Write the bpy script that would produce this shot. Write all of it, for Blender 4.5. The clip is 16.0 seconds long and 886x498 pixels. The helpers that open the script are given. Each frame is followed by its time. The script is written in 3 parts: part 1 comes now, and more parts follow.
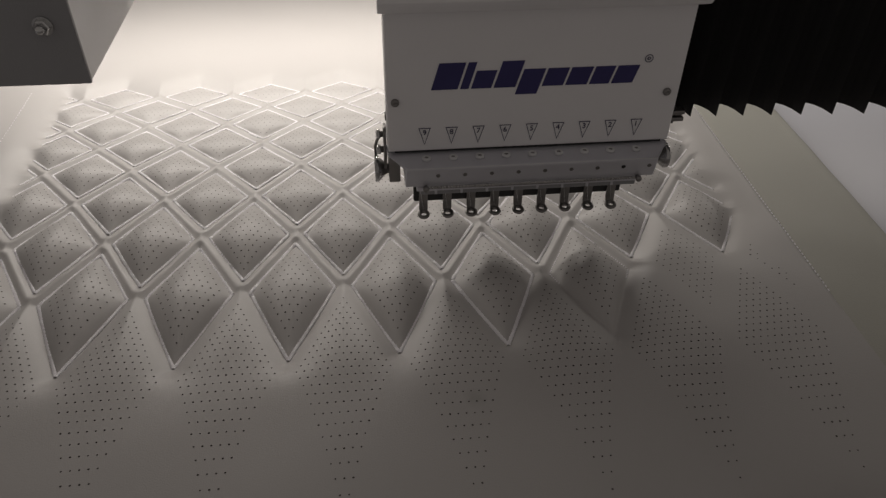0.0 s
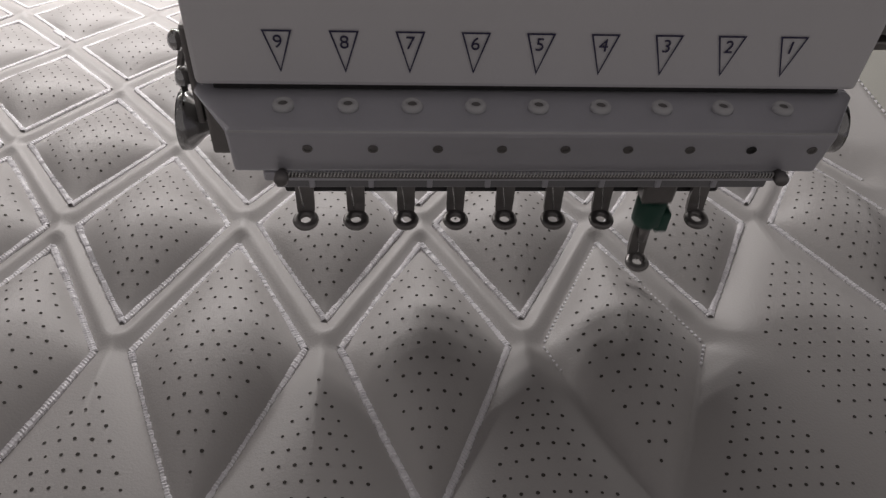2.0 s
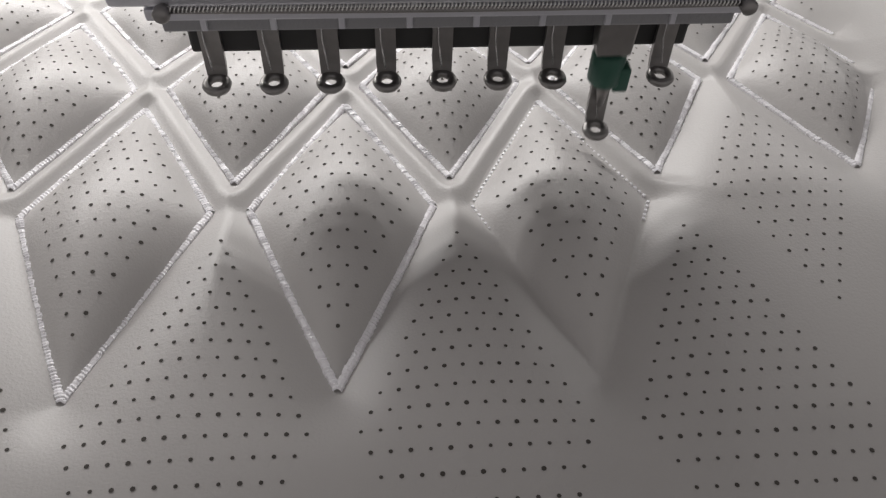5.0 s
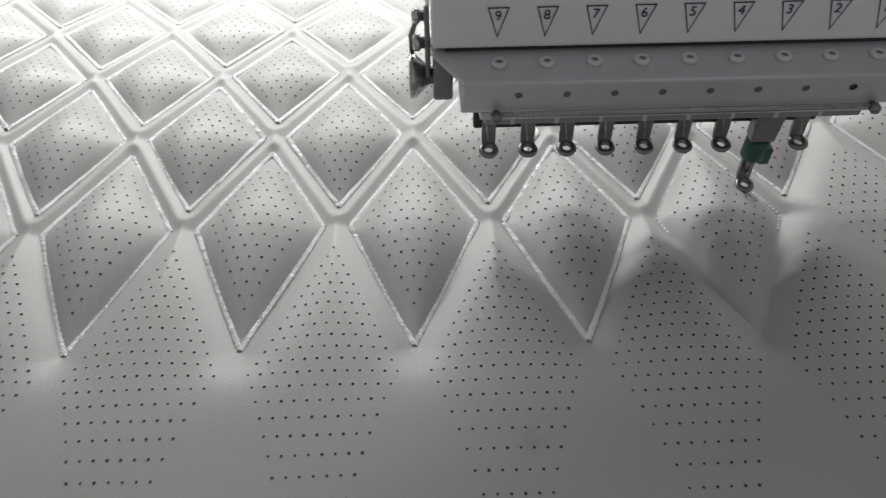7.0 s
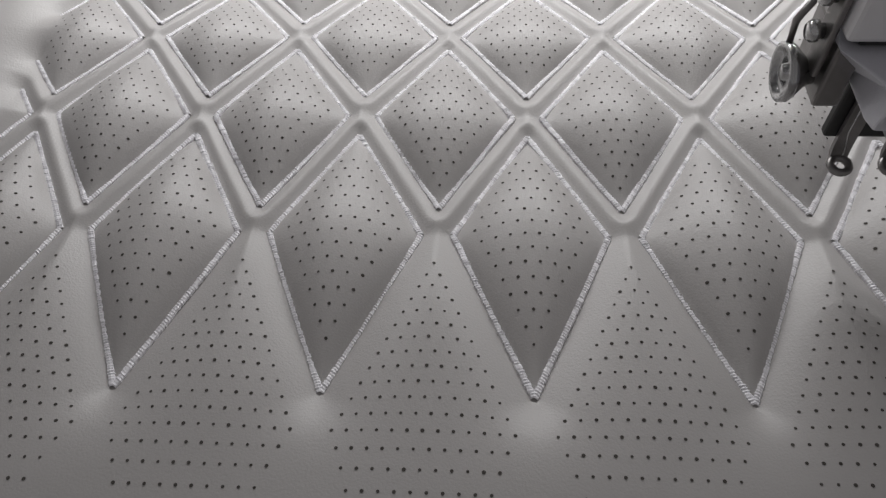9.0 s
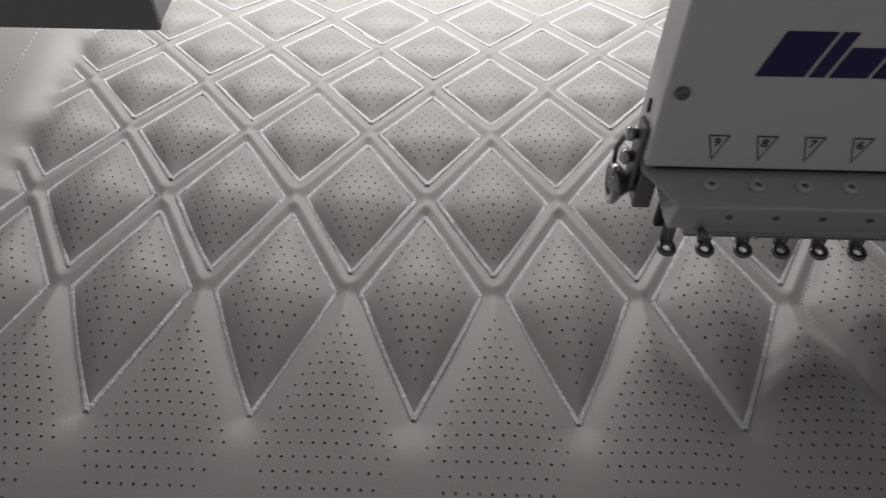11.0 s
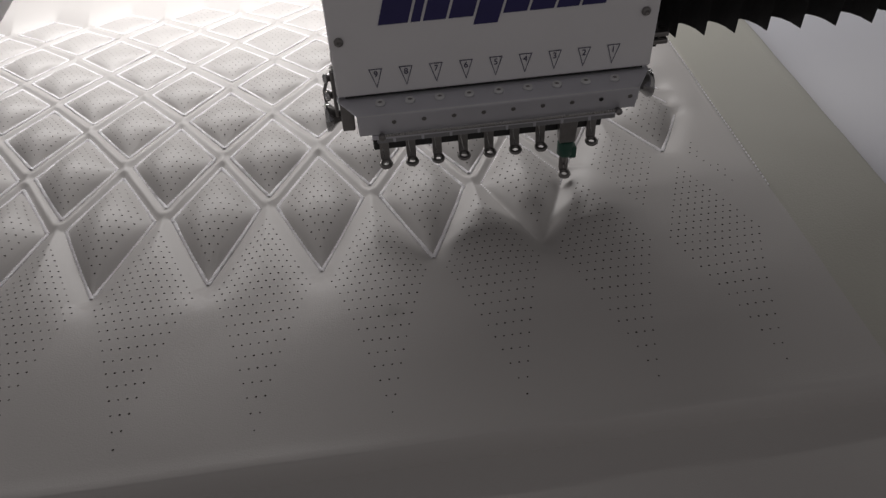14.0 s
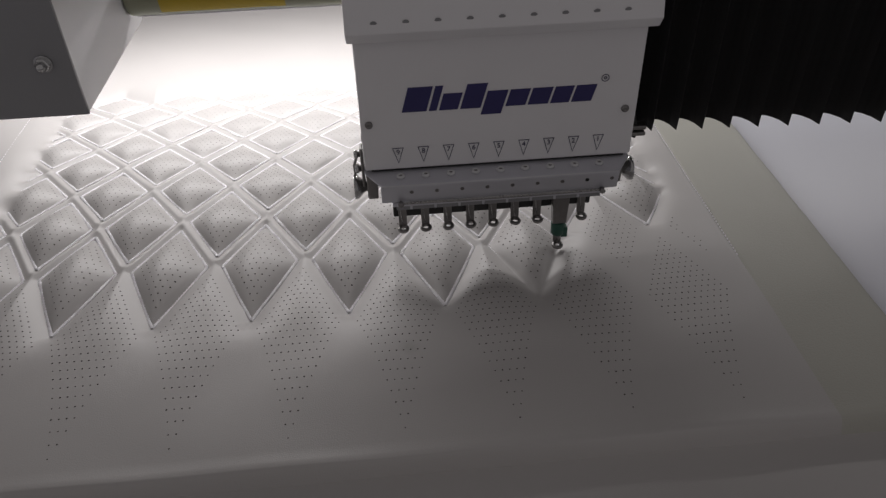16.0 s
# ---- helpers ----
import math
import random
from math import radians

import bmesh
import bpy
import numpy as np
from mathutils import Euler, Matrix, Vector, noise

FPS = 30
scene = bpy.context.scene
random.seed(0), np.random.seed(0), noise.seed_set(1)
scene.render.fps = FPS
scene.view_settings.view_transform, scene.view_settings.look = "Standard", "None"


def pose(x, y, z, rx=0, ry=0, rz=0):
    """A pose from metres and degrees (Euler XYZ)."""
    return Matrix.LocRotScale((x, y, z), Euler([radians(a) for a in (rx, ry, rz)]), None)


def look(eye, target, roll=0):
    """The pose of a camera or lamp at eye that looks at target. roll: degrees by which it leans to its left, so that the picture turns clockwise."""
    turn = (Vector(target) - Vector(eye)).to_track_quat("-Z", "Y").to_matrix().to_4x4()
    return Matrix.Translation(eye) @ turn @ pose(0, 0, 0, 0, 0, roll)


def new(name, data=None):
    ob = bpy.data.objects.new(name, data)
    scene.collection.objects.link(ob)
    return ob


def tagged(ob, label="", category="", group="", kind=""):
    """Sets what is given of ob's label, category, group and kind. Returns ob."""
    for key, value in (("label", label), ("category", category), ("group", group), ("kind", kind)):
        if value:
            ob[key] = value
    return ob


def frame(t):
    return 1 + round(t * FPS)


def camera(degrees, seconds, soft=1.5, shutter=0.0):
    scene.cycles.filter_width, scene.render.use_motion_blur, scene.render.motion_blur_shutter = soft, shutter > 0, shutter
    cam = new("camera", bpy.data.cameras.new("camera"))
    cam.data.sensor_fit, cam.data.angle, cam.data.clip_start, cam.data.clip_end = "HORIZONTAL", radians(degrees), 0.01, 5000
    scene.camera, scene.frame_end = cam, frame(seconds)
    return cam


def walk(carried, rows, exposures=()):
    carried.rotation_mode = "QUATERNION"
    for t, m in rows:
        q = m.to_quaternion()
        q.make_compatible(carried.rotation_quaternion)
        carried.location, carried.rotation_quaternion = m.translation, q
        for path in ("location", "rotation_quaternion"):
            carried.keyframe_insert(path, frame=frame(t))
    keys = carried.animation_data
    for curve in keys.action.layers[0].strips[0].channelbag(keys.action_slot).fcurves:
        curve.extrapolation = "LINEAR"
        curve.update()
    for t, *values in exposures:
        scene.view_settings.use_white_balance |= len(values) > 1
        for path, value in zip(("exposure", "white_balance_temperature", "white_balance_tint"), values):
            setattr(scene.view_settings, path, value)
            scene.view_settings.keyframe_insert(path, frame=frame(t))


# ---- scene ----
cam = camera(61.0, 16.0, soft=1.35, shutter=0.14)
PATH = [
    (0, (-0.0094, -0.3153, 0.2794), (0.0269, -0.0104, 0.0231), 1.0),
    (0.5, (0.0021, -0.2781, 0.2522), (0.0408, 0.0223, -0.0091), 1.6),
    (1, (0.0214, -0.1841, 0.1870), (0.0643, 0.0991, -0.0922), 3.9),
    (1.5, (0.0310, -0.1424, 0.1791), (0.0692, 0.1389, -0.1027), 4.5),
    (2, (0.0425, -0.1305, 0.1626), (0.0691, 0.1518, -0.1195), 3.5),
    (2.5, (0.0563, -0.1213, 0.1537), (0.0732, 0.1592, -0.1310), 1.6),
    (3, (0.0616, -0.1235, 0.1491), (0.0782, 0.1479, -0.1443), 1.2),
    (3.5, (0.0622, -0.1295, 0.1429), (0.0805, 0.1413, -0.1509), 1.5),
    (4, (0.0588, -0.1278, 0.1337), (0.0755, 0.1348, -0.1675), 1.5),
    (4.2, (0.0606, -0.1251, 0.1340), (0.0776, 0.1324, -0.1716), 1.6),
    (6.3, (0.0492, -0.1469, 0.1651), (0.0888, 0.1118, -0.1373), 3.6),
    (6.5, (0.0354, -0.1510, 0.1789), (0.0697, 0.1000, -0.1307), 2.8),
    (7, (-0.0013, -0.1737, 0.2001), (0.0047, 0.0848, -0.1051), -0.6),
    (7.5, (-0.0217, -0.1880, 0.2149), (-0.0381, 0.0789, -0.0826), -2.9),
    (8, (-0.0641, -0.1665, 0.1869), (-0.0849, 0.0939, -0.1160), -2.9),
    (8.2, (-0.0697, -0.1488, 0.1770), (-0.0964, 0.1033, -0.1324), -4.0),
    (10.3, (-0.0825, -0.1116, 0.1940), (-0.0935, 0.1143, -0.1359), -0.7),
    (10.5, (-0.0863, -0.1201, 0.2089), (-0.0981, 0.1143, -0.1150), -0.6),
    (11, (-0.0559, -0.1538, 0.2289), (-0.0619, 0.1017, -0.0788), 0.4),
    (11.5, (0.0083, -0.1892, 0.2327), (0.0229, 0.0732, -0.0689), 1.0),
    (12, (0.0232, -0.2096, 0.2376), (0.0596, 0.0547, -0.0604), 2.4),
    (12.5, (0.0160, -0.2173, 0.2421), (0.0591, 0.0507, -0.0517), 1.8),
    (13, (0.0202, -0.2191, 0.2435), (0.0593, 0.0514, -0.0485), 0.7),
    (13.5, (0.0298, -0.2285, 0.2406), (0.0625, 0.0432, -0.0511), -1.4),
    (14, (0.0165, -0.2857, 0.2637), (0.0438, -0.0037, -0.0187), -3.0),
    (14.5, (0.0156, -0.3240, 0.2958), (0.0322, -0.0192, 0.0374), -4.9),
    (15, (0.0201, -0.3284, 0.2949), (0.0385, -0.0202, 0.0406), -4.6),
    (15.5, (0.0134, -0.3374, 0.2938), (0.0385, -0.0286, 0.0408), -3.2),
    (16, (0.0150, -0.3394, 0.2921), (0.0389, -0.0269, 0.0435), -1.6),
]
LIGHTNESS = [(0.0, -0.33, 7000, 10), (1.0, -0.20, 7000, 12), (1.5, -0.09, 6800, 12), (2.0, -0.05, 6600, 12), (2.5, 0.1, 6500, 12), (3.0, 0.3, 6500, 10), (4.0, 0.65, 6500, 9),
             (6.5, 0.99, 6400, 6), (7.0, 0.68, 6300, 4), (7.5, 0.33, 6250, 4), (8.2, 0.06, 6250, 6), (10.5, 0.2, 6500, 10), (11.0, -0.34, 6500, 10),
             (11.5, -0.42, 6500, 11), (12.0, -0.22, 6500, 11), (14.0, -0.14, 6500, 10), (16.0, -0.02, 6450, 11)]
walk(cam, [(t, look(eye, target, roll)) for t, eye, target, roll in PATH], LIGHTNESS)
# how far the material has been fed under the needles
SHIFT = [
    (0, 0.0001, -0.0000),
    (0.5, -0.0011, 0.0014),
    (1, -0.0007, 0.0038),
    (1.5, -0.0026, 0.0036),
    (2, -0.0037, 0.0046),
    (2.5, -0.0035, 0.0072),
    (3, -0.0056, 0.0069),
    (3.5, -0.0061, 0.0083),
    (4, -0.0050, 0.0109),
    (4.2, -0.0070, 0.0104),
    (6.3, -0.0075, 0.0147),
    (6.5, -0.0073, 0.0160),
    (7, -0.0075, 0.0175),
    (7.5, -0.0079, 0.0186),
    (8, -0.0076, 0.0190),
    (8.2, -0.0067, 0.0195),
    (10.3, -0.0085, 0.0235),
    (10.5, -0.0105, 0.0228),
    (11, -0.0133, 0.0231),
    (11.5, -0.0129, 0.0276),
    (12, -0.0150, 0.0292),
    (12.5, -0.0155, 0.0302),
    (13, -0.0144, 0.0310),
    (13.5, -0.0163, 0.0326),
    (14, -0.0181, 0.0334),
    (14.5, -0.0167, 0.0333),
    (15, -0.0168, 0.0342),
    (15.5, -0.0169, 0.0358),
    (16, -0.0152, 0.0371),
]

# ---- light ----
world = bpy.data.worlds.new("room_light")
scene.world = world
world.use_nodes = True
# dim ambient fill, set brighter at the horizon for the cover, dimmer overhead
wt = world.node_tree
coord, split, ramp = wt.nodes.new("ShaderNodeTexCoord"), wt.nodes.new("ShaderNodeSeparateXYZ"), wt.nodes.new("ShaderNodeMapRange")
wt.links.new(coord.outputs["Generated"], split.inputs[0])
wt.links.new(split.outputs["Z"], ramp.inputs[0])
ramp.inputs[1].default_value, ramp.inputs[2].default_value, ramp.inputs[3].default_value, ramp.inputs[4].default_value = -0.3, 1.0, 0.214, 0.165
wt.nodes["Background"].inputs[0].default_value = (1.0, 0.945, 0.935, 1)
wt.links.new(ramp.outputs[0], wt.nodes["Background"].inputs[1])


def strip_lamp(x0, x1, y, z, watts, colour, tilt):
    data = bpy.data.lights.new("led_or_fill_strip", "AREA")
    data.shape, data.size, data.size_y, data.energy, data.color = "RECTANGLE", x1 - x0, 0.012, watts, colour
    data.spread = radians(165)
    ob = new("led_or_fill_strip", data)
    ob.matrix_world = pose((x0 + x1) / 2, y, z, tilt, 0, 0)
    return ob


# the strip behind this head, which lights the panel from the back
strip_lamp(-0.31, 0.165, 0.288, 0.177, 1.14, (1.0, 0.97, 0.955), -11)
# unseen fill added at the right to brighten the border and table
strip_lamp(0.30, 0.62, 0.288, 0.177, 0.22, (1.0, 0.97, 0.955), -11)


# ---- materials ----
def material(name, base, rough=0.5, metal=0.0, grain=0.0, scale=400.0, vary=0.08, blotch=12.0, coat=0.0):
    m = bpy.data.materials.new(name)
    m.use_nodes = True
    nt = m.node_tree
    b = nt.nodes["Principled BSDF"]
    b.inputs["Roughness"].default_value, b.inputs["Metallic"].default_value = rough, metal
    b.inputs["Coat Weight"].default_value = coat
    tc = nt.nodes.new("ShaderNodeTexCoord")
    n1 = nt.nodes.new("ShaderNodeTexNoise")
    n1.inputs["Scale"].default_value, n1.inputs["Detail"].default_value = blotch, 5
    n2 = nt.nodes.new("ShaderNodeTexNoise")
    n2.inputs["Scale"].default_value, n2.inputs["Detail"].default_value = scale, 3
    nt.links.new(tc.outputs["Object"], n1.inputs["Vector"])
    nt.links.new(tc.outputs["Object"], n2.inputs["Vector"])
    mix = nt.nodes.new("ShaderNodeMix")
    mix.data_type = "RGBA"
    lo, hi = [c * (1 - vary) for c in base], [min(1, c * (1 + vary)) for c in base]
    mix.inputs[6].default_value, mix.inputs[7].default_value = (*lo, 1), (*hi, 1)
    nt.links.new(n1.outputs["Fac"], mix.inputs[0])
    nt.links.new(mix.outputs[2], b.inputs["Base Color"])
    ramp = nt.nodes.new("ShaderNodeMapRange")
    ramp.inputs[3].default_value, ramp.inputs[4].default_value = max(0.03, rough - 0.1), min(1, rough + 0.1)
    nt.links.new(n2.outputs["Fac"], ramp.inputs[0])
    nt.links.new(ramp.outputs[0], b.inputs["Roughness"])
    if grain:
        bump = nt.nodes.new("ShaderNodeBump")
        bump.inputs["Strength"].default_value, bump.inputs["Distance"].default_value = grain, 0.0006
        nt.links.new(n2.outputs["Fac"], bump.inputs["Height"])
        nt.links.new(bump.outputs[0], b.inputs["Normal"])
    return m


def thready(m, weight):
    """Gives a material the soft bright edge of fine fibres."""
    b = m.node_tree.nodes["Principled BSDF"]
    b.inputs["Sheen Weight"].default_value, b.inputs["Sheen Roughness"].default_value = weight, 0.4


LEATHER = material("cream_leatherette", (0.51, 0.492, 0.482), 0.42, grain=0.16, scale=1500, vary=0.03, blotch=9)
BORDER = material("ivory_border", (0.475, 0.468, 0.42), 0.45, grain=0.3, scale=900, vary=0.04, blotch=9)
PIT = material("perforation_dark", (0.08, 0.072, 0.065), 0.9, vary=0.3, blotch=500)
THREAD = material("white_thread", (0.92, 0.905, 0.935), 0.3, grain=0.2, scale=2500, vary=0.05, blotch=600)
thready(THREAD, 0.25)
TABLE = material("white_laminate", (0.72, 0.725, 0.785), 0.35, vary=0.03, blotch=5)
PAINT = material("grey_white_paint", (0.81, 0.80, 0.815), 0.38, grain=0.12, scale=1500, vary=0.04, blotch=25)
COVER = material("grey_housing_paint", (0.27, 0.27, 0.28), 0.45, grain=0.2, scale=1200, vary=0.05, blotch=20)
ALLOY = material("grey_anodised_aluminium", (0.60, 0.60, 0.645), 0.42, 0.5, grain=0.1, scale=1800, vary=0.07, blotch=60)
CHROME = material("chrome", (0.55, 0.55, 0.55), 0.2, 1.0, vary=0.12, blotch=200)
BRIGHT = material("bright_spring_wire", (0.85, 0.84, 0.82), 0.3, 1.0, vary=0.1, blotch=300)
STEEL = material("dark_steel", (0.25, 0.24, 0.235), 0.38, 0.85, vary=0.2, blotch=300)
POLISH = material("polished_steel", (0.42, 0.42, 0.42), 0.2, 1.0, vary=0.12, blotch=200)
BLACK = material("black_plastic", (0.02, 0.02, 0.02), 0.55, vary=0.2, blotch=80)
BELLOW = material("black_bellows_cloth", (0.014, 0.013, 0.014), 0.85, grain=0.3, scale=1200, vary=0.3, blotch=60)
NAVY = material("navy_print", (0.035, 0.03, 0.13), 0.5, vary=0.15, blotch=90)
INK = material("dark_print", (0.05, 0.045, 0.10), 0.5, vary=0.15, blotch=200)
GREEN = material("green_rubber", (0.02, 0.085, 0.06), 0.5, vary=0.2, blotch=200)
WASHER = material("pale_plastic_cap", (0.62, 0.62, 0.63), 0.4, vary=0.1, blotch=200)
YELLOW = material("yellow_film", (0.50, 0.36, 0.03), 0.45, vary=0.12, blotch=60)
OLIVE = material("olive_tube_paint", (0.30, 0.31, 0.22), 0.4, vary=0.1, blotch=30)
WALL = material("plain_wall", (0.35, 0.35, 0.34), 0.8, vary=0.05, blotch=3)


nt = LEATHER.node_tree
shader = nt.nodes["Principled BSDF"]
plain = shader.inputs["Base Color"].links[0].from_socket
place = nt.nodes.new("ShaderNodeTexCoord")
wobble = nt.nodes.new("ShaderNodeTexNoise")
wobble.inputs["Scale"].default_value = 300
away = nt.nodes.new("ShaderNodeVectorMath")
away.operation = "DISTANCE"
away.inputs[1].default_value = (0.0325, -0.0980, 0.0072)
near = nt.nodes.new("ShaderNodeMapRange")
near.inputs[1].default_value, near.inputs[2].default_value, near.inputs[3].default_value, near.inputs[4].default_value = 0.0015, 0.0065, 0.45, 0.0
blot = nt.nodes.new("ShaderNodeMath")
blot.operation = "MULTIPLY"
stain = nt.nodes.new("ShaderNodeMix")
stain.data_type = "RGBA"
stain.inputs[7].default_value = (0.24, 0.25, 0.22, 1)
nt.links.new(place.outputs["Object"], away.inputs[0])
nt.links.new(place.outputs["Object"], wobble.inputs["Vector"])
nt.links.new(away.outputs["Value"], near.inputs[0])
nt.links.new(near.outputs[0], blot.inputs[0])
nt.links.new(wobble.outputs["Fac"], blot.inputs[1])
nt.links.new(blot.outputs[0], stain.inputs[0])
nt.links.new(plain, stain.inputs[6])
nt.links.new(stain.outputs[2], shader.inputs["Base Color"])


# ---- building helpers ----
def mesh_of(name, bm, mat, smooth=False):
    me = bpy.data.meshes.new(name)
    bm.to_mesh(me)
    bm.free()
    me.materials.append(mat)
    if smooth:
        me.polygons.foreach_set("use_smooth", [True] * len(me.polygons))
    return me


def part(name, bm, mat, parent, label="", smooth=False, at=None):
    ob = new(name, bm if isinstance(bm, bpy.types.Mesh) else mesh_of(name, bm, mat, smooth))
    ob.parent = parent
    if at is not None:
        ob.matrix_basis = at
    return tagged(ob, label)


def box(bm, x0, x1, y0, y1, z0, z1, bevel=0.0):
    vs = [bm.verts.new((x, y, z)) for z in (z0, z1) for y in (y0, y1) for x in (x0, x1)]
    fs = [bm.faces.new([vs[i] for i in f]) for f in
          ((0, 2, 3, 1), (4, 5, 7, 6), (0, 1, 5, 4), (2, 6, 7, 3), (0, 4, 6, 2), (1, 3, 7, 5))]
    if bevel:
        es = list({e for f in fs for e in f.edges})
        bmesh.ops.bevel(bm, geom=es, offset=bevel, segments=2, affect="EDGES", profile=0.5)
    return bm


def lathe(bm, rings, turn, n=16):
    """A turned piece: rings of (radius, height) along z, set by the matrix turn."""
    loops = []
    for r, h in rings:
        loops.append([bm.verts.new(turn @ Vector((r * math.cos(2 * math.pi * i / n), r * math.sin(2 * math.pi * i / n), h))) for i in range(n)])
    for a, b in zip(loops, loops[1:]):
        for i in range(n):
            bm.faces.new((a[i], a[(i + 1) % n], b[(i + 1) % n], b[i]))
    bm.faces.new(list(reversed(loops[0])))
    bm.faces.new(loops[-1])
    return bm


def extrude_yz(bm, outline, x0, x1, bevel=0.0):
    """A profile in (y, z), counter-clockwise seen from +x, drawn out along x."""
    a = [bm.verts.new((x0, y, z)) for y, z in outline]
    b = [bm.verts.new((x1, y, z)) for y, z in outline]
    n = len(a)
    fs = [bm.faces.new(list(reversed(a))), bm.faces.new(b)]
    for i in range(n):
        fs.append(bm.faces.new((a[i], a[(i + 1) % n], b[(i + 1) % n], b[i])))
    if bevel:
        bmesh.ops.bevel(bm, geom=list({e for f in fs for e in f.edges}), offset=bevel, segments=2, affect="EDGES", profile=0.5)
    bmesh.ops.recalc_face_normals(bm, faces=bm.faces)
    return bm


def tube(bm, pts, r, n=8):
    loops = []
    for i, p in enumerate(pts):
        p = Vector(p)
        d = (Vector(pts[min(i + 1, len(pts) - 1)]) - Vector(pts[max(i - 1, 0)])).normalized()
        u = d.cross(Vector((0.13, 0.2, 0.97))).normalized()
        v = d.cross(u)
        loops.append([bm.verts.new(p + r * (u * math.cos(2 * math.pi * k / n) + v * math.sin(2 * math.pi * k / n))) for k in range(n)])
    for a, b in zip(loops, loops[1:]):
        for k in range(n):
            bm.faces.new((a[k], a[(k + 1) % n], b[(k + 1) % n], b[k]))
    bm.faces.new(list(reversed(loops[0])))
    bm.faces.new(loops[-1])
    bmesh.ops.recalc_face_normals(bm, faces=bm.faces)
    return bm


AHEAD = pose(0, 0, 0, 90)      # turns a lathe's height towards -y
SIDE = pose(0, 0, 0, 0, 90)    # turns a lathe's height towards +x


def screw(x, y, z, r, parent, mat=None, name="screw", label=""):
    """A round-headed screw with a cross slot, standing out towards -y."""
    bm = bmesh.new()
    t = Matrix.Translation((x, y, z)) @ AHEAD
    lathe(bm, [(r, 0), (r, r * 0.35), (r * 0.75, r * 0.75), (r * 0.3, r * 0.85), (r * 0.25, r * 0.5)], t, 14)
    return part(name, bm, mat or CHROME, parent, label, True)


# ---- table and room ----
bm = bmesh.new()
box(bm, -1.2, 1.4, -0.9, 1.1, -0.04, -0.0033, 0.003)
table = tagged(new("table", mesh_of("table", bm, TABLE)), "white laminate machine table under the quilted panel", "table", kind="structure")
bm = bmesh.new()
box(bm, -3, 3, -3, 3, -0.8, -0.76)
tagged(new("floor", mesh_of("floor", bm, WALL)), "grey workshop floor", "floor", kind="structure")
for nm, b in (("wall_north", (-3, 3, 1.3, 1.4, -0.76, 2.2)),):
    bm = bmesh.new()
    box(bm, *b)
    tagged(new(nm, mesh_of(nm, bm, WALL)), "plain grey workshop wall", "wall", kind="structure")

# ---- quilted panel ----
PITCH, HALF = 0.0547, 0.02265
LEFT, RIGHT = -0.2315, 0.2100
# bottom tip, side corners and top tip of each row of diamonds
ROWS = ((-0.0613, -0.0104, 0.0295), (-0.0004, 0.0383, 0.0717), (0.0480, 0.0788, 0.1064), (0.0868, 0.1133, 0.1365),
        (0.1201, 0.1428, 0.1637), (0.1475, 0.1690, 0.1882), (0.1751, 0.1925, 0.2084), (0.1988, 0.2140, 0.2279))


def diamonds():
    """Row, column and corners (left, bottom, right, top) of each diamond; rows grow shorter towards the back."""
    out = []
    for k, (bottom, side, top) in enumerate(ROWS):
        for c in range(-6, 6):
            x = (c + (0.5 if k % 2 else 0)) * PITCH
            if x + HALF < LEFT + 0.004 or x - HALF > RIGHT - 0.004:
                continue
            out.append((k, c, ((x - HALF, side), (x, bottom), (x + HALF, side), (x, top))))
    return out


CELLS = diamonds()


def clipped(a, b):
    """The part of a stitch line between the two side limits of the quilting."""
    (x0, y0), (x1, y1) = a, b
    lo, hi = 0.0, 1.0
    if x1 != x0:
        s, e = sorted(((LEFT - x0) / (x1 - x0), (RIGHT - x0) / (x1 - x0)))
        lo, hi = max(lo, s), min(hi, e)
    if hi - lo < 0.02:
        return None
    return (x0 + (x1 - x0) * lo, y0 + (y1 - y0) * lo), (x0 + (x1 - x0) * hi, y0 + (y1 - y0) * hi)


LINES = []
for k, c, q in CELLS:
    if k == 0 and c >= 3:
        continue
    for i in range(4):
        seg = clipped(q[i], q[(i + 1) % 4])
        if seg:
            loose = 0.0006 if k == 0 and c == 2 and i in (0, 1) else 0.0
            LINES.append((seg, loose))


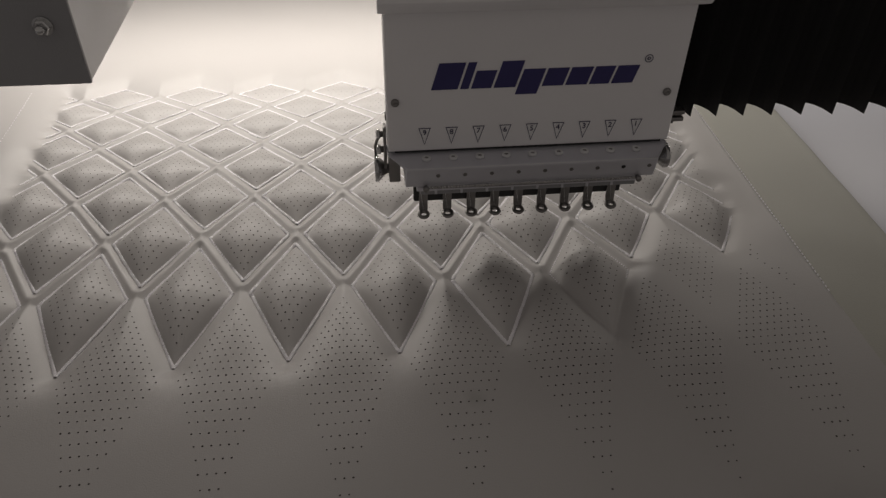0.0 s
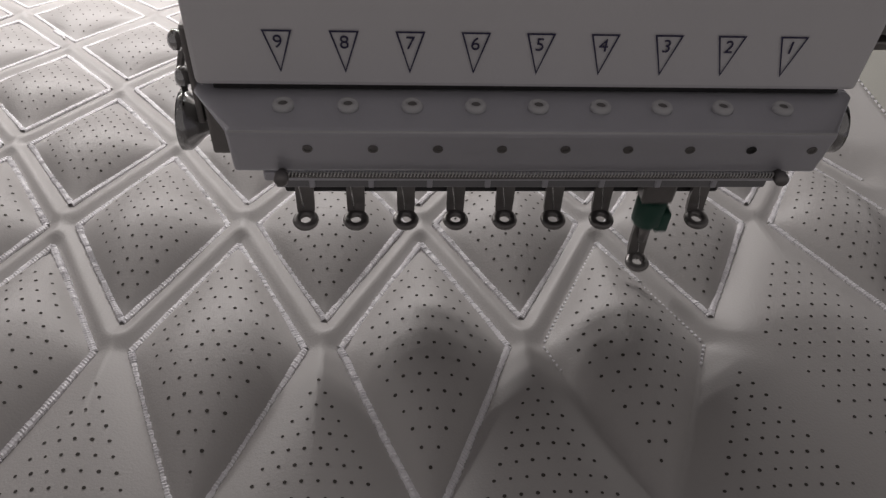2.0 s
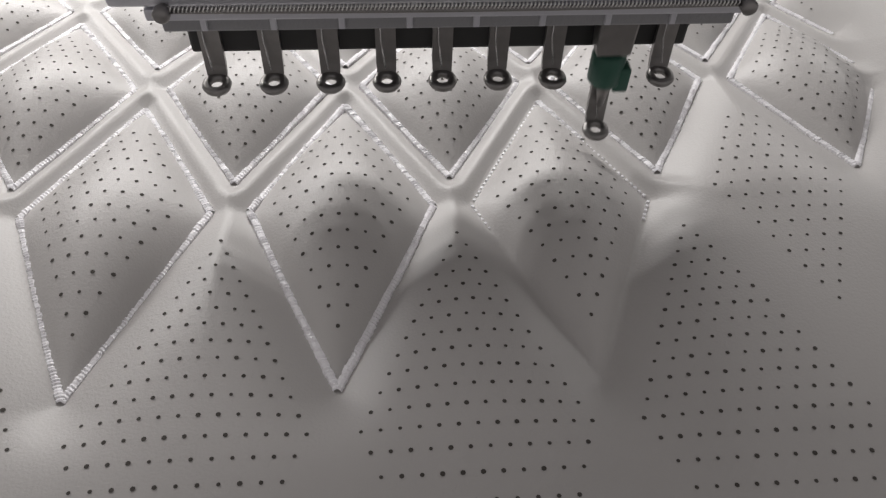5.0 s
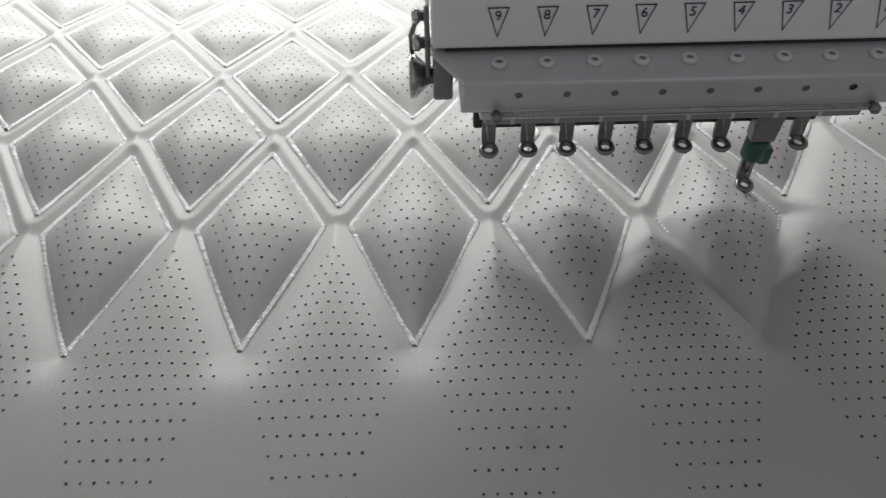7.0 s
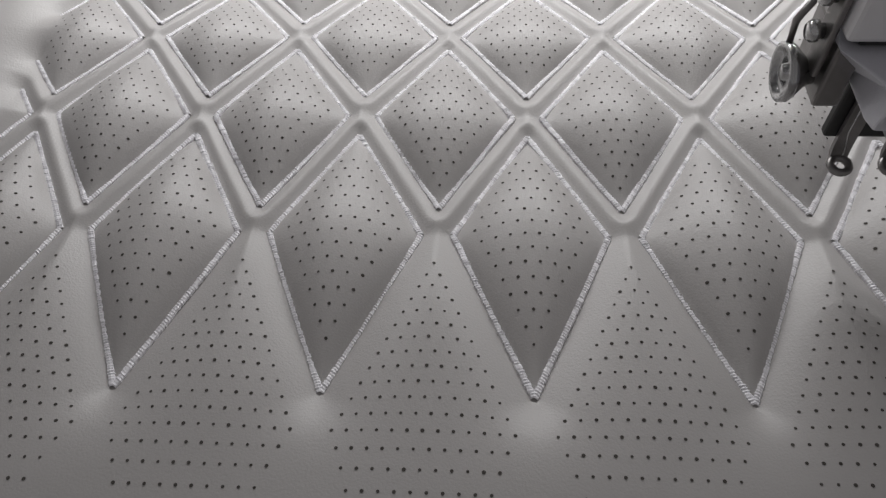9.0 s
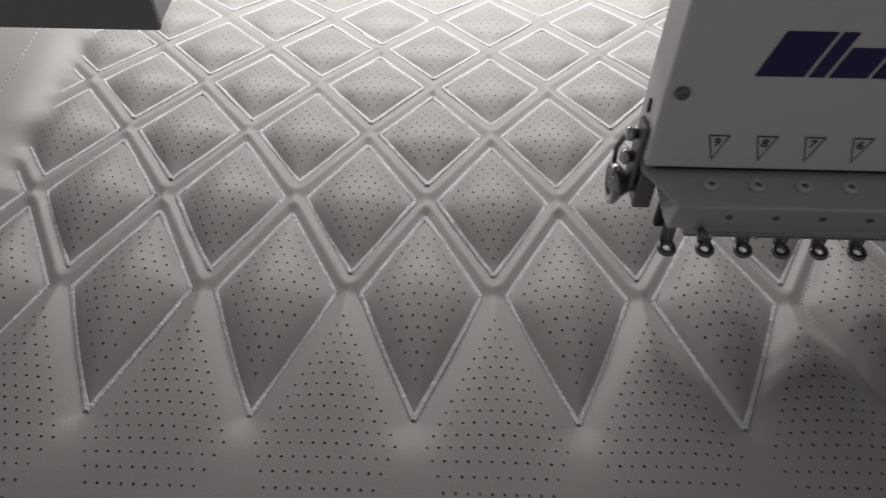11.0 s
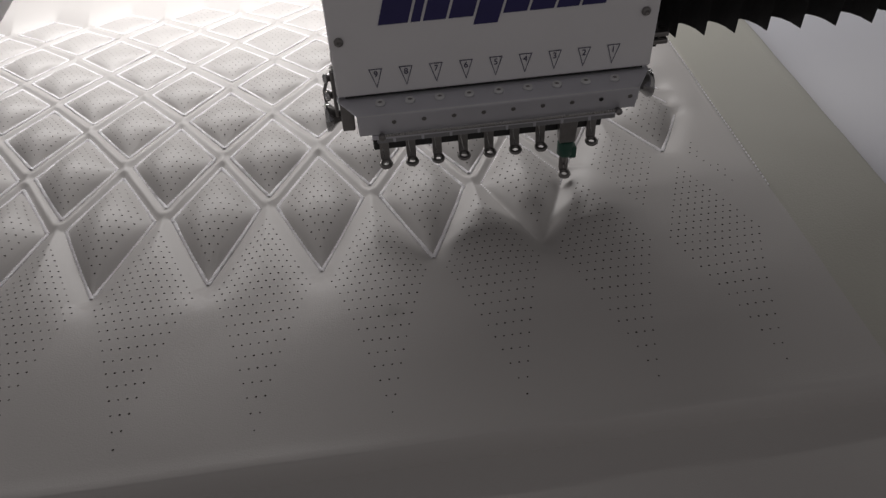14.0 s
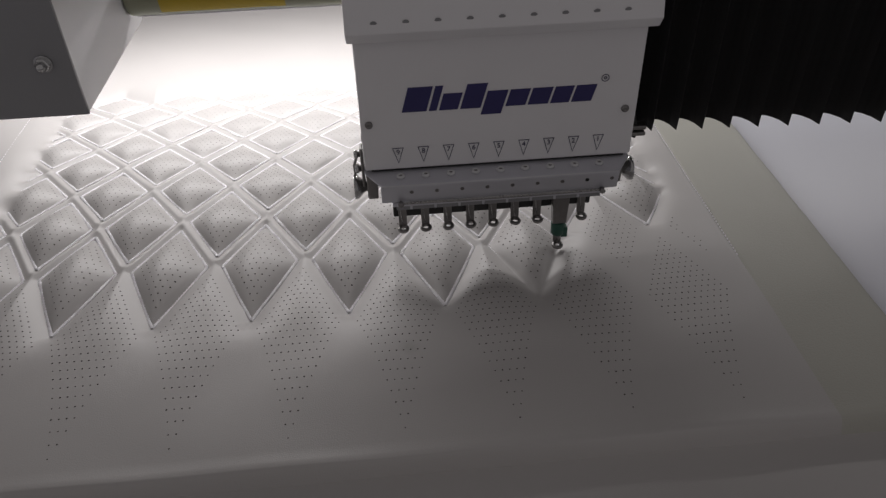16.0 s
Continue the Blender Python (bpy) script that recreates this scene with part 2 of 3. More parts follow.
def heights(X, Y):
    """Height of the padded material: pulled down along the stitches, puffed up inside the diamonds."""
    d = np.full(X.shape, 1.0)
    for ((x0, y0), (x1, y1)), loose in LINES:
        vx, vy = x1 - x0, y1 - y0
        near = (np.abs(X - (x0 + x1) / 2) < 0.09) & (np.abs(Y - (y0 + y1) / 2) < 0.09)
        xs, ys = X[near], Y[near]
        t = np.clip(((xs - x0) * vx + (ys - y0) * vy) / (vx * vx + vy * vy), 0, 1)
        d[near] = np.minimum(d[near], np.hypot(xs - x0 - t * vx, ys - y0 - t * vy) + loose)
    inside, puff = np.zeros(X.shape), np.zeros(X.shape)
    for k, c, q in CELLS:
        if k == 0 and c >= 3:
            continue
        (lx, ly), (bx, by), (rx, ry), (tx, ty) = q
        swell, here = np.ones(X.shape), np.ones(X.shape, bool)
        mid = (bx, by + 0.52 * (ty - by))
        for (x0, y0), (x1, y1) in zip(q, q[1:] + q[:1]):
            nx, ny = y0 - y1, x1 - x0
            away = (X - x0) * nx + (Y - y0) * ny
            here &= away > 0
            swell = swell * np.clip(away / ((mid[0] - x0) * nx + (mid[1] - y0) * ny), 0, None)
        full = 0.0088 * min(1, ((ty - by) / 0.078) ** 1.1)
        rise = full * np.clip(swell, 0, 1.3) ** 0.72
        puff = np.where(here, rise, puff)
        inside = np.where(here, 0.85 if k == 0 and c == 2 else 1.0, inside)
    inside = inside * np.clip((X - LEFT) / 0.012, 0, 1) * np.clip((RIGHT - X) / 0.012, 0, 1)
    flat = 0.0066 * (1 - np.exp(-(d / 0.0102) ** 1.3))
    return flat + (puff - flat) * inside


def steps(*spans):
    out = []
    for a, b, n in spans:
        out += list(np.linspace(a, b, n, endpoint=False))
    return np.array(out + [spans[-1][1]])


FRONT, BACK, EDGE_L, EDGE_R, SEAM_L, SEAM_R = -0.1720, 0.50, -0.330, 0.2945, -0.2555, 0.2318


def sheet_mesh(name, xs, ys, mat):
    X, Y = np.meshgrid(xs, ys)
    Z = heights(X, Y)
    rim = np.minimum(np.minimum(Y - FRONT, X - EDGE_L), EDGE_R - X)
    Z = Z - 0.0105 * np.clip(1 - rim / 0.0055, 0, 1) ** 1.6
    Z += 0.0004 * np.sin(X * 61 + 2 * np.sin(Y * 37)) * np.sin(Y * 47)
    Z += 0.0008 * np.exp(-((rim - 0.0070) / 0.0030) ** 2)
    for x, deep in ((SEAM_L, 0.0001), (SEAM_R, 0.0005)):
        Z -= deep * np.exp(-((X - x) / 0.0013) ** 2) * (Y > -0.06)
    # the ends of the stitch lines pull soft dimples into the plain margins
    soft = np.zeros_like(Z)
    for shift, weight in ((-0.008, 0.12), (-0.004, 0.22), (0.0, 0.32), (0.004, 0.22), (0.008, 0.12)):
        for col in range(len(xs)):
            soft[:, col] += weight * np.interp(ys + shift, ys, Z[:, col])
    edge = np.clip(np.maximum(LEFT + 0.004 - X, X - RIGHT + 0.004) / 0.010, 0, 1)
    Z = Z + (soft - Z) * edge * (rim > 0.012)
    w, h = len(xs), len(ys)
    vs = np.stack([X.ravel(), Y.ravel(), Z.ravel()], 1)
    i = (np.arange(h - 1)[:, None] * w + np.arange(w - 1)[None, :]).ravel()
    me = bpy.data.meshes.new(name)
    me.from_pydata(vs.tolist(), [], np.stack([i, i + 1, i + 1 + w, i + w], 1).tolist())
    me.materials.append(mat)
    me.polygons.foreach_set("use_smooth", [True] * len(me.polygons))
    return me


panel = tagged(new("quilted_panel"), "cream perforated leatherette panel with padded diamond quilting, on the table", "quilted panel")
ys = steps((FRONT, FRONT + 0.006, 8), (FRONT + 0.006, -0.085, 26), (-0.085, 0.240, 310), (0.240, BACK, 60))
part("face", sheet_mesh("face", steps((EDGE_L, EDGE_L + 0.006, 8), (EDGE_L + 0.006, -0.245, 24), (-0.247, 0.228, 446), (0.228, SEAM_R, 5)), ys, LEATHER), None, panel)
ys = steps((FRONT, FRONT + 0.006, 8), (FRONT + 0.006, BACK, 140))
part("border", sheet_mesh("border", steps((SEAM_R, SEAM_R + 0.004, 6), (SEAM_R + 0.004, EDGE_R - 0.006, 12), (EDGE_R - 0.006, EDGE_R, 8)), ys, BORDER), None, panel, "plain ivory border strip")


bm = bmesh.new()
box(bm, EDGE_L, 0.284, -0.45, FRONT + 0.012, -0.0031, -0.0012, 0.0006)
part("backing", bm, LEATHER, panel, "plain backing layer showing in front of the padded edge")


def surface(x, y):
    return heights(np.array(x, float), np.array(y, float))


def satin(bm, a, b, seed, size=1.0):
    """A raised zigzag bead of thread from a to b, lying in the groove."""
    a, b = Vector(a), Vector(b)
    run = b - a
    n = max(4, int(run.length / (0.00042 if size > 0.88 else 0.0007)))
    along = run.normalized()
    across = Vector((-along.y, along.x))
    rnd = random.Random(seed)
    zs = surface([(a + run * i / n).x for i in range(n + 1)], [(a + run * i / n).y for i in range(n + 1)])
    prev, drift = None, 0.0
    for i in range(n + 1):
        drift = 0.85 * drift + rnd.uniform(-0.00006, 0.00006)
        p, z = a + run * i / n + across * drift, float(zs[i])
        wide = size * (0.00112 if i % 2 else 0.00098) * rnd.uniform(0.86, 1.14)
        lean = along * (0.00028 if i % 2 else 0.00012)
        high = 0.0004 + size * (0.00062 if i % 2 else 0.00046) * rnd.uniform(0.8, 1.2)
        ring = []
        for s, up in ((-1, 0.1), (-0.74, 0.82), (0.0, 1.0), (0.74, 0.82), (1, 0.1)):
            v = p + across * s * wide + lean * s
            ring.append(bm.verts.new((v.x, v.y, z + up * high)))
        if prev:
            for j in range(4):
                bm.faces.new((prev[j], prev[j + 1], ring[j + 1], ring[j]))
        prev = ring


def dashes(bm, a, b, every, length, wide, high=0.0004):
    a, b = Vector(a), Vector(b)
    run = b - a
    n = int(run.length / every)
    u = run.normalized()
    w = Vector((-u.y, u.x)) * wide / 2
    mids = [a + u * every * (i + 0.5) for i in range(n)]
    zs = surface([m.x for m in mids], [m.y for m in mids])
    for m, z in zip(mids, zs):
        e = u * length / 2
        low = [bm.verts.new((*(m + s), float(z) - 0.0002)) for s in (-e - w, e - w, e + w, -e + w)]
        top = [bm.verts.new((*(m + s * 0.7), float(z) + high)) for s in (-e - w, e - w, e + w, -e + w)]
        bm.faces.new(top)
        for i in range(4):
            bm.faces.new((low[i], low[(i + 1) % 4], top[(i + 1) % 4], top[i]))


for k, c, q in CELLS:
    if k == 0 and c >= 3:
        continue
    bm = bmesh.new()
    for i in range(4):
        seg = clipped(q[i], q[(i + 1) % 4])
        if not seg:
            continue
        if k == 0 and c == 2:
            if i == 2:
                far, near = Vector(q[3]), Vector(q[2])
                satin(bm, far, far.lerp(near, 0.42), 5)
            continue
        satin(bm, *seg, k * 50 + c * 4 + i, (1, 0.97, 0.9, 0.82, 0.74, 0.66, 0.6, 0.55)[k])
    part("satin_stitch", bm, THREAD, panel, smooth=False)
q = [q for k, c, q in CELLS if k == 0 and c == 2][0]
bm = bmesh.new()
dashes(bm, q[3], q[0], 0.0016, 0.0010, 0.0009, 0.0006)
dashes(bm, Vector(q[3]).lerp(Vector(q[2]), 0.42), q[2], 0.0016, 0.0010, 0.0009, 0.0006)
dashes(bm, q[0], Vector(q[0]).lerp(Vector(q[1]), 0.2), 0.0016, 0.0010, 0.0009, 0.0006)
dashes(bm, q[2], Vector(q[2]).lerp(Vector(q[1]), 0.15), 0.0016, 0.0010, 0.0009, 0.0006)
part("running_stitch", bm, THREAD, panel, "unfinished dotted outline of white thread")
bm = bmesh.new()
dashes(bm, (SEAM_R, -0.045), (SEAM_R, 0.30), 0.0030, 0.0021, 0.0007, 0.00025)
part("edge_seam", bm, THREAD, panel, "line of white lock stitches")
bm = bmesh.new()
dashes(bm, (SEAM_L, -0.045), (SEAM_L, 0.30), 0.0035, 0.0020, 0.0006, 0.0002)
part("edge_seam", bm, THREAD, panel, "line of white lock stitches")


bm = bmesh.new()
satin(bm, (-0.0925, 0.1550), (-0.0872, 0.1502), 77, 0.6)
satin(bm, (-0.0872, 0.1502), (-0.0862, 0.1478), 78, 0.5)
part("thread_end", bm, THREAD, panel, "loose white jump thread", True)


def perforations():
    pts = []
    # inside the diamonds: staggered rows
    for k, c, q in CELLS:
        (lx, ly), (bx, by), (rx, ry), (tx, ty) = q
        for sign, high, n in ((-1, ly - by, (11, 10, 9, 8, 8, 7, 6, 5)[k]), (1, ty - ly, (9, 9, 9, 8, 7, 6, 6, 5)[k])):
            for i in range(0 if sign < 0 else 1, n):
                y, up = ly + sign * high * i / n, 1 - i / n
                for j in range(-7, 8):
                    x = bx + (j + (0.5 if i % 2 else 0)) * 0.00405
                    if HALF * up - abs(x - bx) > 0.0030 * math.hypot(HALF, high) / high:
                        pts.append((x, y))
    # below the front row: triangles of 1 to 13 holes that taper off again
    for c in range(-5, 4):
        y = -0.0228
        for row in range(25):
            count = row + 1 if row < 13 else 25 - row
            for j in range(count):
                pts.append(((c + 0.5) * PITCH + (j - (count - 1) / 2) * 0.00371, y))
            y -= np.interp(row, (0, 11, 13, 18, 24), (0.0040, 0.0044, 0.0050, 0.0066, 0.0084))
    return np.array([p for p in pts if LEFT + 0.004 < p[0] < RIGHT + (0.006 if p[1] < -0.022 else -0.003)])


holes = perforations()
zs = surface(holes[:, 0], holes[:, 1])
e = 0.0006
gx = (surface(holes[:, 0] + e, holes[:, 1]) - zs) / e
gy = (surface(holes[:, 0], holes[:, 1] + e) - zs) / e
verts, faces = [], []
rnd = random.Random(4)
for (x, y), z, ax, ay in zip(holes, zs, gx, gy):
    r, s = rnd.uniform(0.00038, 0.00052) * np.interp(y, (0.0, 0.06, 0.2), (1.0, 0.85, 0.6)), len(verts)
    z += 0.0004 * math.sin(x * 61 + 2 * math.sin(y * 37)) * math.sin(y * 47)
    for k in range(7):
        dx, dy = r * math.cos(k * 0.8976), r * math.sin(k * 0.8976)
        verts.append((x + dx, y + dy, z + ax * dx + ay * dy + 0.00012))
    faces.append(tuple(range(s, s + 7)))
me = bpy.data.meshes.new("perforation")
me.from_pydata(verts, [], faces)
me.materials.append(PIT)
tagged(part("perforation", me, None, panel, "rows of small punched holes in the face"), kind="stuff")

# ---- embroidery head ----
PANEL_Y = 0.0107
head = tagged(new("embroidery_head"), "grey nine-needle embroidery head with white front cover and chrome presser feet", "sewing head")
bm = bmesh.new()
extrude_yz(bm, [(PANEL_Y, 0.0714), (0.029, 0.0714), (0.029, 0.152), (PANEL_Y, 0.152)], 0.0003, 0.1475, 0.0012)
cover = part("front_cover", bm, PAINT, head, "white painted front cover with printed marks", False)
bm = bmesh.new()
extrude_yz(bm, [(0.0315, 0.050), (0.085, 0.056), (0.085, 0.24), (0.0315, 0.24)], 0.040, 0.108, 0.001)
part("body", bm, COVER, head, "dark grey inner casting")
bm = bmesh.new()
extrude_yz(bm, [(0.0105, 0.1445), (0.0035, 0.1475), (-0.0005, 0.153), (0.012, 0.200), (0.085, 0.215), (0.085, 0.205), (0.014, 0.190), (0.006, 0.154), (0.0105, 0.150)], -0.0022, 0.1500, 0.0005)
top = part("top_cover", bm, PAINT, head, "overhanging white top cover with a row of holes")
for i in range(9):
    bm = bmesh.new()
    lathe(bm, [(0.0015, 0), (0.0018, 0.0004), (0.001, 0.0006)], Matrix.Translation((0.0115 + i * 0.0151, 0.0012, 0.1575)) @ pose(0, 0, 0, 105), 10)
    part("thread_hole", bm, COVER, top)
screw(0.0047, PANEL_Y, 0.0997, 0.0021, head, STEEL)
screw(0.1410, PANEL_Y, 0.0999, 0.0021, head, STEEL)

# black strip that draws the shadow line between cover and bar
bm = bmesh.new()
box(bm, 0.0040, 0.1440, 0.0117, 0.0215, 0.0703, 0.0713)
part("gap_shade", bm, BLACK, head, "black strip standing in for the shadow in the gap under the cover")

# printed word mark as plain slanted blocks, and the small ring beside it
at = 0.0222


def block(x0, x1, z0, z1, slope=0.28):
    bm = bmesh.new()
    ps = [(x0, z0), (x1, z0), (x1, z1), (x0, z1)]
    f = [bm.verts.new((x + slope * (z - 0.1055), PANEL_Y - 0.0004, z)) for x, z in ps]
    b = [bm.verts.new((x + slope * (z - 0.1055), PANEL_Y + 0.0006, z)) for x, z in ps]
    bm.faces.new(f)
    for i in range(4):
        bm.faces.new((f[i], b[i], b[(i + 1) % 4], f[(i + 1) % 4]))
    part("print_block", bm, NAVY, cover, "navy slanted printed block")


BASE, LOW, TALL = 0.1058, 0.1150, 0.1195
for wide, z0, z1 in ((0.0128, BASE, TALL), (0.0040, BASE, TALL), (0.0098, BASE, LOW), (0.0106, BASE, TALL), (0.0106, BASE - 0.004, LOW),
                     (0.0104, BASE, LOW), (0.0106, BASE, LOW), (0.0098, BASE, LOW), (0.0106, BASE, LOW)):
    block(at, at + wide, z0, z1)
    at += wide + 0.0013
bm = bmesh.new()
for r0, r1 in ((0.0021, 0.0017), (0.0009, 0.0004)):
    for i in range(20):
        a, b = 2 * math.pi * i / 20, 2 * math.pi * (i + 1) / 20
        bm.faces.new([bm.verts.new((0.1283 + r * math.cos(t), PANEL_Y - 0.0003, 0.1183 + r * math.sin(t))) for r, t in ((r0, a), (r0, b), (r1, b), (r1, a))])
part("ring_print", bm, INK, head)


def numeral(digit, x, z, size, parent):
    cu = bpy.data.curves.new("numeral", "FONT")
    cu.body, cu.size, cu.align_x, cu.align_y, cu.extrude = digit, size, "CENTER", "CENTER", 0.0001
    cu.offset = -0.00002
    tmp = bpy.data.objects.new("numeral", cu)
    scene.collection.objects.link(tmp)
    bpy.context.view_layer.update()
    me = bpy.data.meshes.new_from_object(tmp.evaluated_get(bpy.context.evaluated_depsgraph_get()))
    bpy.data.objects.remove(tmp)
    me.materials.clear()
    me.materials.append(INK)
    part("numeral", me, None, parent, at=pose(x, PANEL_Y - 0.0003, z, 90))


for i in range(9):
    x, z0, z1, hw = 0.01905 + i * 0.01364, 0.0751, 0.0850, 0.0031
    bm = bmesh.new()
    tri = [(x - hw, z1), (x + hw, z1), (x, z0)]
    mid = (x, (2 * z1 + z0) / 3)
    inner = [(mid[0] + (p[0] - mid[0]) * 0.83, mid[1] + (p[1] - mid[1]) * 0.87) for p in tri]
    vo = [bm.verts.new((a, PANEL_Y - 0.0003, b)) for a, b in tri]
    vi = [bm.verts.new((a, PANEL_Y - 0.0003, b)) for a, b in inner]
    for j in range(3):
        bm.faces.new((vo[j], vo[(j + 1) % 3], vi[(j + 1) % 3], vi[j]))
    sign = part("needle_mark", bm, INK, head, "printed triangle with a needle number")
    numeral(str(9 - i), x, 0.0822, 0.0042, sign)

# the slanted needle-case bar below the cover
bm = bmesh.new()
extrude_yz(bm, [(0.0105, 0.0700), (-0.0030, 0.0700), (-0.0036, 0.0693), (-0.0012, 0.0575), (0.004, 0.0560), (0.022, 0.0560), (0.022, 0.0700)], 0.0083, 0.1385, 0.0008)
bar = part("needle_case", bm, ALLOY, head, "grey aluminium bar with caps and screw holes")
for v in bar.data.vertices:
    if v.co.y > 0.0035 and v.co.z > 0.066:
        v.co.x = v.co.x - 0.0085 if v.co.x < 0.07 else v.co.x + 0.0085
for i in range(9):
    x = 0.0195 + i * 0.01365
    bm = bmesh.new()
    lathe(bm, [(0.0023, 0), (0.0023, 0.0008), (0.0019, 0.0014), (0.0012, 0.0014), (0.0009, 0.0001), (0.0001, 0.0001)], Matrix.Translation((x, 0.0050, 0.0700)), 18)
    cap = part("cap", bm, WASHER, bar, "pale round cap", True)
    # dark plug inside the cap, in place of the shade in its hole
    bm = bmesh.new()
    lathe(bm, [(0.0011, 0.0002), (0.0010, 0.0010), (0.0003, 0.0011)], Matrix.Translation((x, 0.0050, 0.0700)), 12)
    part("pin_or_cap_hole", bm, STEEL, cap)
    x = 0.0247 + i * 0.01372
    bm = bmesh.new()
    lathe(bm, [(0.0011, 0), (0.0011, 0.0004), (0.0007, 0.0004), (0.0006, 0.00015), (0.00005, 0.00015)], Matrix.Translation((x, -0.0026, 0.0650)) @ pose(0, 0, 0, 101.5), 12)
    part("set_screw", bm, BLACK if i == 7 else STEEL, bar, smooth=False)
bm = bmesh.new()
box(bm, 0.0140, 0.1322, 0.0238, 0.0270, 0.0300, 0.0560, 0.0008)
part("guide_strip", bm, BLACK, head, "black guide strip behind the feet")
bm = bmesh.new()
box(bm, 0.0140, 0.1325, 0.0002, 0.0100, 0.0535, 0.0562, 0.0006)
part("lower_lip", bm, ALLOY, head)
bm = bmesh.new()
box(bm, 0.0160, 0.1310, 0.0026, 0.0125, 0.0496, 0.0536, 0.0005)
part("thread_plate", bm, COVER, head, "grey plate under the bar behind the threads")
for i in range(8):
    bm = bmesh.new()
    box(bm, 0.0236 + i * 0.01339, 0.0249 + i * 0.01339, 0.0019, 0.0030, 0.0502, 0.0534, 0.0002)
    part("clip", bm, ALLOY, head, "small grey thread clip")
# the highlight on the bar's worn ridge, modelled as a thin pale bead
bm = bmesh.new()
tube(bm, [(0.0088, -0.0032, 0.0696), (0.1380, -0.0032, 0.0696)], 0.00028, 8)
part("worn_edge_glint", bm, WASHER, bar, "pale bead drawn as the glint on the bar's worn edge", True)
# stretched coil spring between two posts
x0, x1, rod_z = 0.0196, 0.1288, 0.0576
turns = int((x1 - x0) / 0.00075)
bm = bmesh.new()
tube(bm, [(x0 + (x1 - x0) * i / (turns * 6), -0.0027 + 0.00055 * math.sin(i * math.pi / 3), rod_z + 0.0004 + 0.00055 * math.cos(i * math.pi / 3)) for i in range(turns * 6 + 1)], 0.00019, 4)
part("coil_spring", bm, BRIGHT, head, "fine bright coil spring over the rod", True)
bm = bmesh.new()
tube(bm, [(x0 + (x1 - x0) * i / 12, -0.0026, rod_z - 0.0004 * math.sin(math.pi * i / 12)) for i in range(13)], 0.00055, 10)
part("rod", bm, STEEL, head, "thin bright rod", True)
for x in (x0 - 0.001, x1 + 0.001):
    bm = bmesh.new()
    lathe(bm, [(0.0010, -0.004), (0.0010, 0), (0.0016, 0.0003), (0.0016, 0.0020), (0.0010, 0.0027)], Matrix.Translation((x, -0.0024, rod_z)) @ AHEAD, 14)
    part("spring_post", bm, STEEL, head, smooth=True)
# trumpet-shaped thumb knobs at both ends
for s, x in ((-1, 0.0006), (1, 0.1452)):
    bm = bmesh.new()
    lathe(bm, [(0.0028, -0.006), (0.0028, 0.0005), (0.0038, 0.0022), (0.0064, 0.0048), (0.0070, 0.0056), (0.0070, 0.0072), (0.0057, 0.0073), (0.0052, 0.0060), (0.0022, 0.0056), (0.0018, 0.0070)],
          Matrix.Translation((x, 0.0190, 0.0565)) @ (SIDE if s > 0 else pose(0, 0, 0, 0, -90)), 28)
    part("thumb_knob", bm, POLISH, head, "flared chrome thumb knob", True)
    bm = bmesh.new()
    box(bm, min(x, x + s * -0.006), max(x, x + s * -0.006), 0.0125, 0.030, 0.0515, 0.0690, 0.0008)
    part("end_block", bm, STEEL, head)
# side plate, hinge lever and pins
bm = bmesh.new()
box(bm, -0.0017, -0.0001, 0.0140, 0.0206, 0.0590, 0.0835, 0.0006)
part("side_plate", bm, STEEL, head, "polished steel side plate")
for y, z, r in ((0.0178, 0.0692, 0.0025), (0.0186, 0.0778, 0.0023)):
    bm = bmesh.new()
    lathe(bm, [(r * 0.7, 0), (r * 0.7, 0.0012), (r, 0.0014), (r, 0.0028), (r * 0.7, 0.0036)], Matrix.Translation((-0.0017, y, z)) @ pose(0, 0, 0, 0, -90), 16)
    part("pin_or_cap_hole", bm, CHROME, head, smooth=True)
bm = bmesh.new()
tube(bm, [(-0.0056, 0.0222, 0.0610), (-0.0058, 0.0232, 0.0680), (-0.0040, 0.0225, 0.0740)], 0.0009, 8)
part("lever", bm, STEEL, head, "thin bent steel lever beside the knob", True)
for x in (0.0003, 0.1475):
    bm = bmesh.new()
    lathe(bm, [(0.0010, -0.0002), (0.0010, 0.0006)], Matrix.Translation((x, 0.0205, 0.0870)) @ (SIDE if x > 0.1 else pose(0, 0, 0, 0, -90)) @ Matrix.Diagonal((2.6, 1, 1, 1)), 14)
    part("slot", bm, BLACK, head)
for z in (0.0755, 0.0795):
    bm = bmesh.new()
    box(bm, 0.1476, 0.1590, 0.0215, 0.0275, z, z + 0.0024, 0.0006)
    part("cable_clip", bm, STEEL, head, "dark steel cable clip")
bm = bmesh.new()
tube(bm, [(0.1535, 0.0245, 0.0735), (0.1540, 0.0245, 0.0800), (0.1525, 0.0250, 0.0860)], 0.0012, 8)
part("cable", bm, BLACK, head, "short black cable", True)

FOOT_Y, FOOT_Z = 0.0190, 0.0245


